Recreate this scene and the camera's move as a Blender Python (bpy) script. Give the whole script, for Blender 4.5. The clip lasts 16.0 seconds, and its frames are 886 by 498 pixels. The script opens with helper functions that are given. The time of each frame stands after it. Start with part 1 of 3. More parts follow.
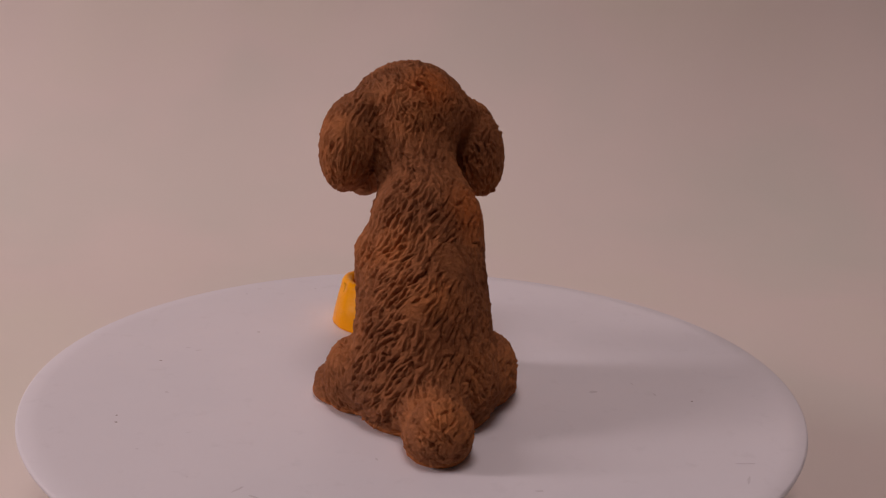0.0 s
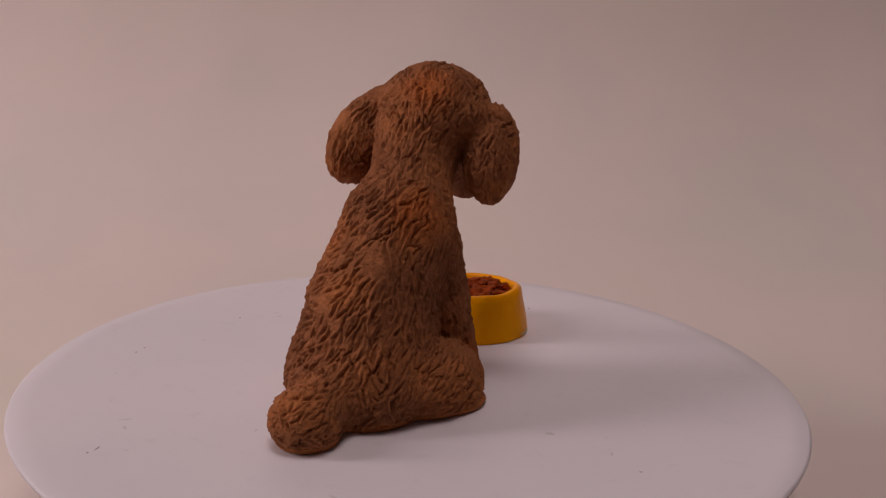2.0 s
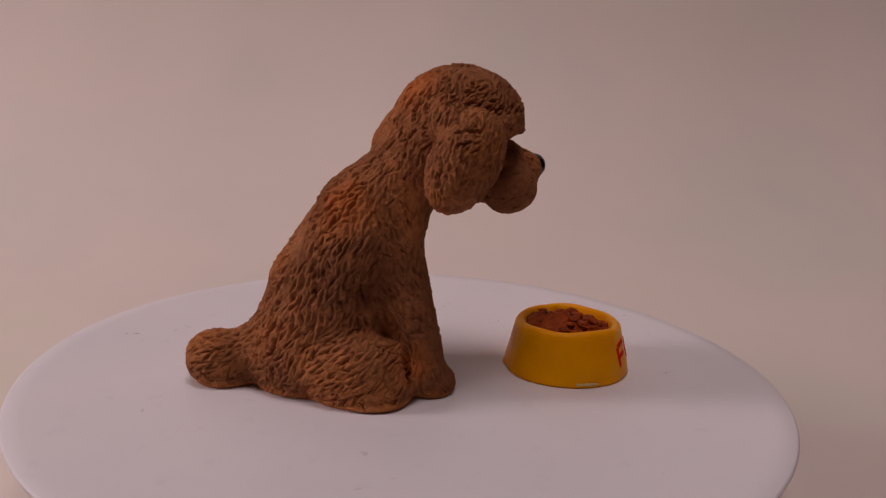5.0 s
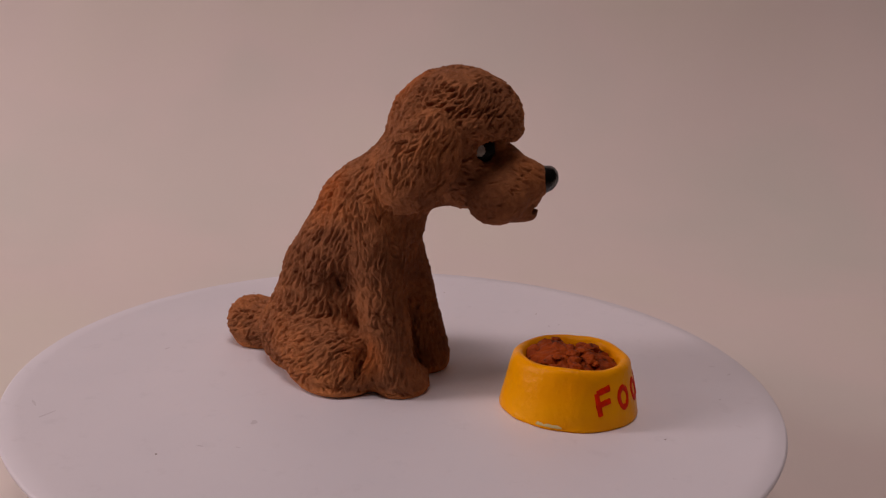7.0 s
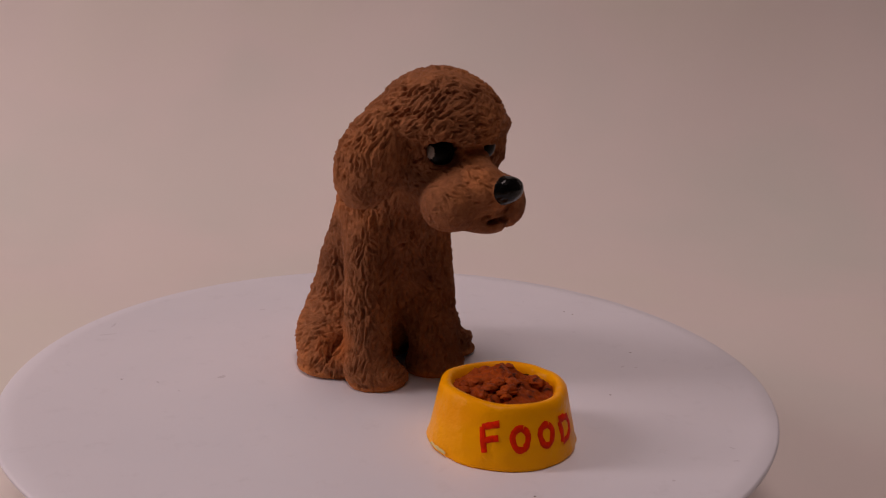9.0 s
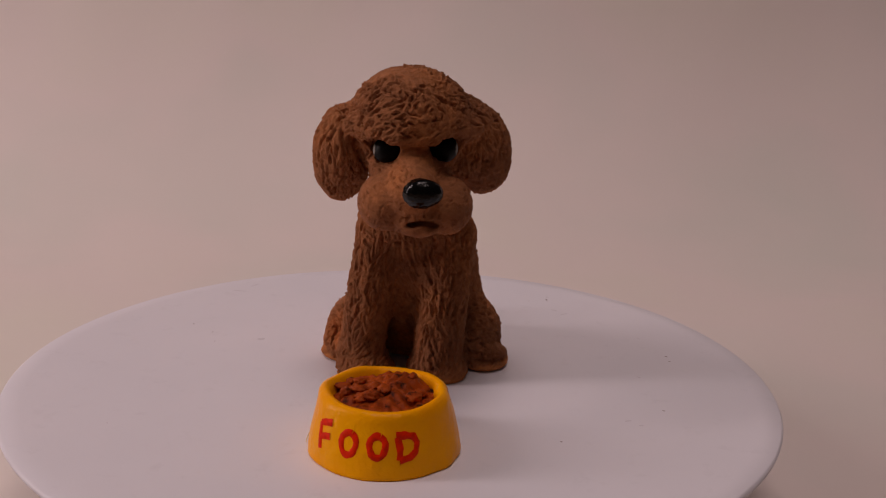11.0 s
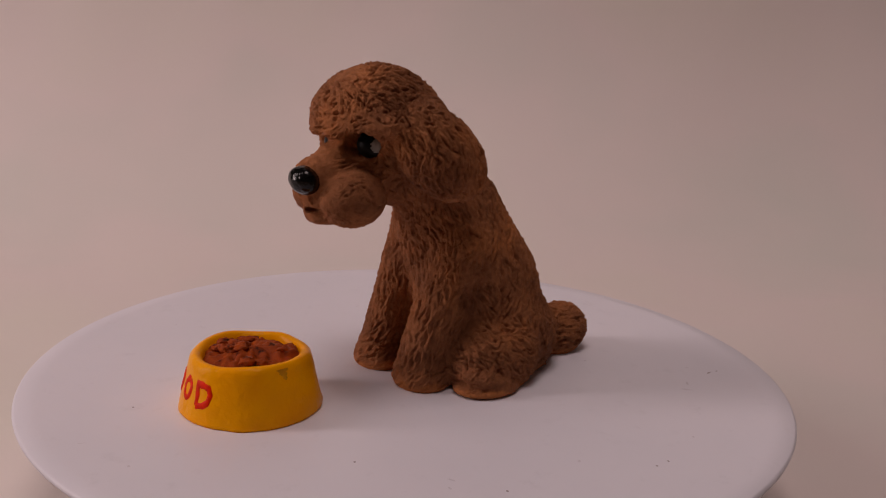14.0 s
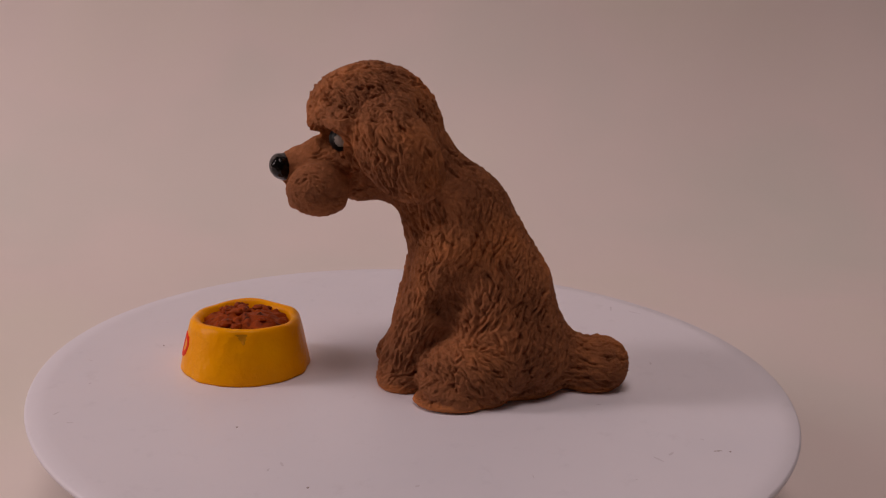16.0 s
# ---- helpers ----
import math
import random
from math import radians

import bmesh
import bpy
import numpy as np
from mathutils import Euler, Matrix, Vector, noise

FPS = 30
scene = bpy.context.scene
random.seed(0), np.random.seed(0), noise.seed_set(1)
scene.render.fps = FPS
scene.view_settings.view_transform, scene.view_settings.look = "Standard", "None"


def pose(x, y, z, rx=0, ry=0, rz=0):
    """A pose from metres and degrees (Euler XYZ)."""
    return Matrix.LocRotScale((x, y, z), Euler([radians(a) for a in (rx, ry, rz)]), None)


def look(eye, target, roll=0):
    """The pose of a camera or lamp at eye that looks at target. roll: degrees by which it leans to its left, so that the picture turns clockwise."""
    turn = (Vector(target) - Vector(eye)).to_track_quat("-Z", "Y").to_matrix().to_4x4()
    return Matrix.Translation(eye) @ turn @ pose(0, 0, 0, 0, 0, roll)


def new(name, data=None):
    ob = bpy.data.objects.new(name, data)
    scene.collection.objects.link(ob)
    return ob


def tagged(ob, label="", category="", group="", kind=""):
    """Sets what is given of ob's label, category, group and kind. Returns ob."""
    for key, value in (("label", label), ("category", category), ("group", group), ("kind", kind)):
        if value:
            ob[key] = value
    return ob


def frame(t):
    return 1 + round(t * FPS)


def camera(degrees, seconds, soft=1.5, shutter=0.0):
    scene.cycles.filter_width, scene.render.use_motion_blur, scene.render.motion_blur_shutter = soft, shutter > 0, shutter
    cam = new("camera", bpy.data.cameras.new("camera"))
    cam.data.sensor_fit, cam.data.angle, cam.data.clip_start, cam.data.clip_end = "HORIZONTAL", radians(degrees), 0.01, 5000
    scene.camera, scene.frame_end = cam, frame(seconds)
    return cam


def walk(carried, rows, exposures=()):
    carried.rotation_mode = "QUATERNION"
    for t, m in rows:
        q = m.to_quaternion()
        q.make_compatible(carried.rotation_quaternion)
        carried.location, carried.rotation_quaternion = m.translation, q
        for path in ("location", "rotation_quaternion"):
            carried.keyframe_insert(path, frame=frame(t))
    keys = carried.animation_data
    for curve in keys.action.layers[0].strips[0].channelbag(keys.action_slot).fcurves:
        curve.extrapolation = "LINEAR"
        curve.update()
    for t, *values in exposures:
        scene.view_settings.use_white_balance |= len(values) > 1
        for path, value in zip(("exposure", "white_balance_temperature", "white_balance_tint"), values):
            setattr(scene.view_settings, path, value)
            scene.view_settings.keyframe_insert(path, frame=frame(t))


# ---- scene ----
# ---------------------------------------------------------------- camera
U = 0.22  # camera to turntable axis, metres
MM = 0.001
GROUND = -0.0007  # the top of the turntable
cam = camera(50.723, 16.0, soft=1.2)
EYE = Vector((0.0, -U, 0.08667))
PITCH, YAW = 0.24565, 0.03356
GAZE = Vector((math.sin(YAW) * math.cos(PITCH), math.cos(YAW) * math.cos(PITCH), -math.sin(PITCH)))
VIEW = look(EYE, EYE + GAZE, 2.183)
walk(cam, [(0.0, VIEW), (16.0, VIEW)], exposures=[(0.0, 0.0, 6500, 10), (16.0, 0.0, 6500, 10)])

# ---------------------------------------------------------------- world and lamps
world = bpy.data.worlds.new("world")
scene.world = world
world.use_nodes = True
sky = world.node_tree.nodes.new("ShaderNodeTexSky")
sky.sky_type, sky.sun_disc = "NISHITA", False
sky.sun_elevation, sky.sun_rotation = radians(35), radians(120)
world.node_tree.links.new(sky.outputs[0], world.node_tree.nodes["Background"].inputs[0])
world.node_tree.nodes["Background"].inputs[1].default_value = 0.08


def area_lamp(name, eye, target, w, h, watts, colour):
    data = bpy.data.lights.new(name, "AREA")
    data.shape, data.size, data.size_y = "RECTANGLE", w, h
    data.energy, data.color = watts, colour
    ob = new(name, data)
    ob.matrix_world = look(eye, target)
    return ob


# key light from the left: its source is unseen, the window is added for it
area_lamp("left_key_light", (-0.97, -0.065, 0.50), (0.0, -0.065, 0.50), 0.13, 0.84, 5.0, (1.0, 0.78, 0.76))
# broad light from above; source unseen, the ceiling panel is added for it
area_lamp("overhead_light", (-0.05, -0.26, 1.52), (-0.05, -0.26, 0.0), 0.6, 0.6, 6.2, (1.0, 0.775, 0.745))


# ---------------------------------------------------------------- materials
def material(name, build):
    m = bpy.data.materials.new(name)
    m.use_nodes = True
    t = m.node_tree
    build(t, t.nodes["Principled BSDF"])
    return m


def node(t, kind, **values):
    n = t.nodes.new(kind)
    for key, value in values.items():
        n.inputs[key.replace("_", " ")].default_value = value
    return n


def noise_tex(t, scale, detail=4.0, rough=0.55, coords="Object"):
    c = t.nodes.new("ShaderNodeTexCoord")
    n = node(t, "ShaderNodeTexNoise", Scale=scale, Detail=detail, Roughness=rough)
    t.links.new(c.outputs[coords], n.inputs["Vector"])
    return n


def ramp(t, source, stops):
    r = t.nodes.new("ShaderNodeValToRGB")
    r.color_ramp.elements[0].position, r.color_ramp.elements[0].color = stops[0][0], (*stops[0][1], 1)
    r.color_ramp.elements[1].position, r.color_ramp.elements[1].color = stops[-1][0], (*stops[-1][1], 1)
    for place, colour in stops[1:-1]:
        r.color_ramp.elements.new(place).color = (*colour, 1)
    t.links.new(source, r.inputs[0])
    return r


def mixed(t, factor, a, b, how="MIX"):
    m = t.nodes.new("ShaderNodeMix")
    m.data_type, m.blend_type = "RGBA", how
    for source, slot in ((factor, 0), (a, 6), (b, 7)):
        if isinstance(source, (int, float)):
            m.inputs[slot].default_value = source
        elif isinstance(source, tuple):
            m.inputs[slot].default_value = (*source, 1)
        else:
            t.links.new(source, m.inputs[slot])
    return m.outputs[2]


def bump(t, shader, height, distance, strength=1.0):
    b = node(t, "ShaderNodeBump", Strength=strength, Distance=distance)
    t.links.new(height, b.inputs["Height"])
    t.links.new(b.outputs[0], shader.inputs["Normal"])


def clay_fur(t, s):
    broad = ramp(t, noise_tex(t, 55, 3).outputs[0], [(0.35, CLAY_DARK), (0.55, CLAY_MID), (0.72, CLAY_WARM)])
    fine = ramp(t, noise_tex(t, 700, 3).outputs[0], [(0.3, (0.72, 0.72, 0.72)), (0.7, (1.2, 1.2, 1.2))])
    colour = mixed(t, 0.8, broad.outputs[0], fine.outputs[0], "MULTIPLY")
    # rubbed patches where the orange clay shows
    ragged = noise_tex(t, 260, 4).outputs[0]
    where = t.nodes.new("ShaderNodeTexCoord")
    for place, size in RUBBED:
        far = t.nodes.new("ShaderNodeVectorMath")
        far.operation = "DISTANCE"
        far.inputs[1].default_value = place
        t.links.new(where.outputs["Object"], far.inputs[0])
        near = node(t, "ShaderNodeMapRange")
        near.inputs[1].default_value, near.inputs[2].default_value = size, size * 0.2
        t.links.new(far.outputs["Value"], near.inputs[0])
        both = t.nodes.new("ShaderNodeMath")
        both.operation = "MULTIPLY"
        t.links.new(near.outputs[0], both.inputs[0])
        t.links.new(ragged, both.inputs[1])
        colour = mixed(t, both.outputs[0], colour, (0.62, 0.17, 0.035))
    # bare orange clay along the foot, where the brown paint stops unevenly
    height = t.nodes.new("ShaderNodeSeparateXYZ")
    t.links.new(where.outputs["Object"], height.inputs[0])
    edge = node(t, "ShaderNodeMath")
    edge.operation = "MULTIPLY_ADD"
    t.links.new(noise_tex(t, 190, 3).outputs[0], edge.inputs[0])
    edge.inputs[1].default_value = -0.0056
    t.links.new(height.outputs[2], edge.inputs[2])
    bare = node(t, "ShaderNodeMapRange")
    bare.inputs[1].default_value, bare.inputs[2].default_value = GROUND - 0.0008, GROUND - 0.0016
    bare.inputs[4].default_value = 0.6
    t.links.new(edge.outputs[0], bare.inputs[0])
    colour = mixed(t, bare.outputs[0], colour, (0.60, 0.22, 0.07))
    t.links.new(colour, s.inputs["Base Color"])
    s.inputs["Roughness"].default_value = 0.66
    s.inputs["Specular IOR Level"].default_value = 0.08
    bump(t, s, noise_tex(t, 1500, 5, 0.7).outputs[0], 0.00055, 0.9)


CLAY_DARK, CLAY_MID, CLAY_WARM = (0.255, 0.100, 0.045), (0.37, 0.146, 0.061), (0.48, 0.180, 0.064)
RUBBED = (((0.0037, -0.0003, 0.0709), 0.0085), ((0.0132, -0.0165, 0.0443), 0.0090), ((0.0194, -0.0000, 0.0087), 0.0070))
MAT_CLAY = material("brown_clay", clay_fur)


def gloss_paint(colour, rough, vary=0.15, bumps=0.0, scale=300, spec=0.5):
    def build(t, s):
        n = noise_tex(t, scale, 4)
        dark = tuple(c * (1 - vary) for c in colour)
        light = tuple(c * (1 + vary) for c in colour)
        t.links.new(ramp(t, n.outputs[0], [(0.3, dark), (0.7, light)]).outputs[0], s.inputs["Base Color"])
        s.inputs["Roughness"].default_value = rough
        s.inputs["Specular IOR Level"].default_value = spec
        if bumps:
            bump(t, s, noise_tex(t, scale * 0.6, 3).outputs[0], bumps)
    return build


MAT_BLACK = material("black_gloss", gloss_paint((0.003, 0.003, 0.003), 0.15, 0.3, 0.0008, 420, 0.25))
MAT_EYE = material("black_eye", gloss_paint((0.003, 0.003, 0.003), 0.4, spec=0.12))
MAT_EYE_WHITE = material("eye_white", gloss_paint((0.36, 0.33, 0.29), 0.5, 0.3, 0.0, 900, 0.2))
MAT_RED = material("red_paint", gloss_paint((0.76, 0.020, 0.0), 0.5, 0.2, 0.0, 800, 0.1))
MAT_SCUFF = material("ochre_scuff", gloss_paint((0.72, 0.30, 0.01), 0.7, 0.2, spec=0.1))
MAT_CHIP = material("bare_white_plaster", gloss_paint((0.74, 0.62, 0.28), 0.7, 0.1))


def bowl_paint(t, s):
    broad = ramp(t, noise_tex(t, 90, 3).outputs[0], [(0.3, (0.97, 0.37, 0.0)), (0.7, (1.0, 0.43, 0.0))])
    t.links.new(broad.outputs[0], s.inputs["Base Color"])
    s.inputs["Roughness"].default_value = 0.3
    s.inputs["Specular IOR Level"].default_value = 0.10
    bump(t, s, noise_tex(t, 260, 4, 0.55).outputs[0], 0.0008, 0.7)


MAT_YELLOW = material("yellow_enamel", bowl_paint)


def food_paint(t, s):
    r = ramp(t, noise_tex(t, 420, 4).outputs[0], [(0.33, (0.02, 0.005, 0.002)), (0.42, (0.26, 0.040, 0.004)), (0.74, (0.42, 0.075, 0.006))])
    t.links.new(r.outputs[0], s.inputs["Base Color"])
    s.inputs["Roughness"].default_value = 0.5
    s.inputs["Specular IOR Level"].default_value = 0.12
    bump(t, s, noise_tex(t, 900, 4).outputs[0], 0.0003, 0.8)


MAT_FOOD = material("brown_food", food_paint)


def disc_plastic(t, s):
    broad = ramp(t, noise_tex(t, 14, 4).outputs[0], [(0.3, (0.77, 0.775, 0.85)), (0.7, (0.83, 0.82, 0.89))])
    smudge = ramp(t, noise_tex(t, 130, 6, 0.7).outputs[0], [(0.28, (0.9, 0.9, 0.9)), (0.42, (1, 1, 1))])
    t.links.new(mixed(t, 0.6, broad.outputs[0], smudge.outputs[0], "MULTIPLY"), s.inputs["Base Color"])
    s.inputs["Roughness"].default_value = 0.42
    s.inputs["Specular IOR Level"].default_value = 0.4
    bump(t, s, noise_tex(t, 60, 3).outputs[0], 0.0004, 0.2)


MAT_DISC = material("white_plastic", disc_plastic)
MAT_SPECK = material("dark_dust", gloss_paint((0.30, 0.26, 0.27), 0.9, 0.3))
MAT_SCRATCH = material("grey_scratch", gloss_paint((0.69, 0.68, 0.74), 0.8, 0.05))


def sheet_paper(t, s):
    broad = ramp(t, noise_tex(t, 5.5, 3, 0.5).outputs[0], [(0.3, (0.73, 0.71, 0.67)), (0.48, (0.80, 0.725, 0.70)), (0.72, (0.79, 0.755, 0.68))])
    t.links.new(broad.outputs[0], s.inputs["Base Color"])
    s.inputs["Roughness"].default_value = 0.75
    bump(t, s, noise_tex(t, 7, 3).outputs[0], 0.012, 0.25)


MAT_PAPER = material("white_paper", sheet_paper)


def plain(colour, rough, scale=20, bumps=0.001):
    def build(t, s):
        n = noise_tex(t, scale, 4)
        r = ramp(t, n.outputs[0], [(0.3, tuple(c * 0.92 for c in colour)), (0.7, tuple(min(1, c * 1.06) for c in colour))])
        t.links.new(r.outputs[0], s.inputs["Base Color"])
        s.inputs["Roughness"].default_value = rough
        bump(t, s, noise_tex(t, scale * 8, 3).outputs[0], bumps, 0.3)
    return build


MAT_WALL = material("wall_paint", plain((0.20, 0.18, 0.17), 0.9))
MAT_CEILING = material("ceiling_paint", plain((0.55, 0.53, 0.50), 0.9))
MAT_FLOOR = material("floor_wood", plain((0.30, 0.19, 0.11), 0.5))
MAT_TABLE = material("table_wood", plain((0.36, 0.24, 0.15), 0.45, 40))
MAT_FRAME = material("white_frame", plain((0.8, 0.79, 0.77), 0.5))


# faint glow for the added ceiling panel
def glowing(t, s):
    s.inputs["Base Color"].default_value = (0.8, 0.8, 0.8, 1)
    s.inputs["Emission Color"].default_value = (1, 0.86, 0.78, 1)
    s.inputs["Emission Strength"].default_value = 0.3


MAT_DIFFUSER = material("lamp_diffuser", glowing)


# ---------------------------------------------------------------- mesh helpers
def linked(name, bm, mats, parent=None, label="", smooth=True):
    me = bpy.data.meshes.new(name)
    bm.to_mesh(me)
    bm.free()
    for m in mats if isinstance(mats, (list, tuple)) else [mats]:
        me.materials.append(m)
    if smooth:
        me.polygons.foreach_set("use_smooth", [True] * len(me.polygons))
    ob = new(name, me)
    ob.parent = parent
    if label:
        ob["label"] = label
    return ob


def part(name, bm, mat, parent, label="", smooth=True):
    return linked(name, bm, mat, parent, label, smooth)


def box(x0, x1, y0, y1, z0, z1, bevel=0.0):
    bm = bmesh.new()
    bmesh.ops.create_cube(bm, size=1)
    for v in bm.verts:
        v.co = Vector(((x0 + x1) / 2 + v.co.x * (x1 - x0), (y0 + y1) / 2 + v.co.y * (y1 - y0), (z0 + z1) / 2 + v.co.z * (z1 - z0)))
    if bevel:
        bmesh.ops.bevel(bm, geom=bm.edges[:], offset=bevel, segments=2, affect="EDGES")
    return bm


def lathe(profile, steps, cx=0.0, cy=0.0, wobble=None, closed=False):
    """A turned form from (radius, height) pairs; wobble(angle, radius, height) shifts both."""
    bm = bmesh.new()
    rings = []
    for r, z in profile:
        ring = []
        for i in range(steps):
            a = 2 * math.pi * i / steps
            dr, dz = wobble(a, r, z) if wobble else (0, 0)
            ring.append(bm.verts.new((cx + (r + dr) * math.cos(a), cy + (r + dr) * math.sin(a), z + dz)))
        rings.append(ring)
    for a, b in zip(rings, rings[1:]):
        for i in range(steps):
            j = (i + 1) % steps
            bm.faces.new((a[i], a[j], b[j], b[i]))
    if profile[0][0] > 0:
        bm.faces.new(rings[0][::-1])
    bm.faces.new(rings[-1])
    bmesh.ops.recalc_face_normals(bm, faces=bm.faces[:])
    return bm


# ---------------------------------------------------------------- room, table, backdrop
TABLE = -0.030
FLOOR, CEIL = TABLE - 0.75, 1.62


# unseen room added around the set; its dark walls keep bounce light low
def build_room():
    linked("floor", box(-1.0, 1.5, -1.7, 1.3, FLOOR - 0.1, FLOOR), MAT_FLOOR, smooth=False)
    linked("ceiling", box(-1.1, 1.6, -1.8, 1.4, CEIL, CEIL + 0.1), MAT_CEILING, smooth=False)
    walls = {
        "wall_north": [(-1.1, 1.6, 1.3, 1.4, FLOOR, CEIL)],
        "wall_south": [(-1.1, 1.6, -1.8, -1.7, FLOOR, CEIL)],
        "wall_east": [(1.5, 1.6, -1.7, 1.3, FLOOR, CEIL)],
        "wall_west": [(-1.1, -1.0, -1.7, -0.17, FLOOR, CEIL), (-1.1, -1.0, 0.04, 1.3, FLOOR, CEIL),
                      (-1.1, -1.0, -0.17, 0.04, FLOOR, 0.04), (-1.1, -1.0, -0.17, 0.04, 0.96, CEIL)],
    }
    for name, boxes in walls.items():
        bm = bmesh.new()
        for b in boxes:
            one = box(*b)
            me = bpy.data.meshes.new("tmp")
            one.to_mesh(me)
            one.free()
            bm.from_mesh(me)
            bpy.data.meshes.remove(me)
        tagged(linked(name, bm, MAT_WALL, smooth=False), kind="structure")
    for name in ("floor", "ceiling"):
        tagged(bpy.data.objects[name], kind="structure")
    # unseen window in the left wall, added to house the key light
    window = tagged(new("unseen_window"), label="unseen tall narrow white framed window, added around the left key light", category="window", kind="structure")
    for y0, y1, z0, z1 in ((-0.17, -0.145, 0.04, 0.96), (0.015, 0.04, 0.04, 0.96), (-0.145, 0.015, 0.04, 0.065), (-0.145, 0.015, 0.935, 0.96)):
        part("unseen_window_frame", box(-1.09, -1.01, y0, y1, z0, z1, 0.004), MAT_FRAME, window, smooth=False)
    # unseen panel lamp, added where the light from above hangs
    lamp = tagged(new("unseen_ceiling_lamp"), label="unseen square white panel lamp, added on the ceiling for the overhead light", category="lamp")
    lamp.location = (-0.05, -0.26, CEIL)
    part("housing", box(-0.34, 0.34, -0.34, 0.34, -0.05, 0.0, 0.006), MAT_FRAME, lamp, smooth=False)
    part("diffuser", box(-0.31, 0.31, -0.31, 0.31, -0.06, -0.05, 0.002), MAT_DIFFUSER, lamp, smooth=False)


def build_table():
    table = tagged(new("table"), label="plain brown wooden table under the paper", category="table")
    table.location = (0, 0.1, 0)
    part("tabletop", box(-0.75, 0.75, -0.55, 0.50, TABLE - 0.035, TABLE - 0.002, 0.004), MAT_TABLE, table, smooth=False)
    for x in (-0.68, 0.68):
        for y in (-0.48, 0.43):
            part("leg", box(x - 0.03, x + 0.03, y - 0.03, y + 0.03, FLOOR, TABLE - 0.035, 0.004), MAT_TABLE, table, smooth=False)


def build_backdrop():
    """A sheet of paper that lies on the table and sweeps up behind the turntable."""
    line = [(-0.15, TABLE)]
    for i in range(1, 9):
        line.append((-0.15 + 0.34 * i / 9, TABLE))
    R, y0 = 0.16, 0.20
    for i in range(15):
        a = radians(84) * i / 14
        line.append((y0 + R * math.sin(a), TABLE + R * (1 - math.cos(a))))
    y1, z1 = line[-1]
    for i in range(1, 12):
        line.append((y1 + 0.055 * i / 11, z1 + 0.52 * i / 11))
    bm = bmesh.new()
    xs = [-0.55 + 1.10 * i / 44 for i in range(45)]
    grid = [[bm.verts.new((x, y + 0.010 * noise.noise((x * 3.5, z * 4, 1.3)) * (z > TABLE + 0.02), z)) for x in xs] for y, z in line]
    for a, b in zip(grid, grid[1:]):
        for i in range(len(xs) - 1):
            bm.faces.new((a[i], a[i + 1], b[i + 1], b[i]))
    ob = linked("backdrop", bm, MAT_PAPER)
    thick = ob.modifiers.new("thickness", "SOLIDIFY")
    thick.thickness, thick.offset = 0.0006, -1
    tagged(ob, label="seamless off-white paper sweep behind the turntable", category="backdrop", kind="structure")


# ---------------------------------------------------------------- turntable
DISC_R = 0.0918
DISC_C = (0.0026, -0.0016)


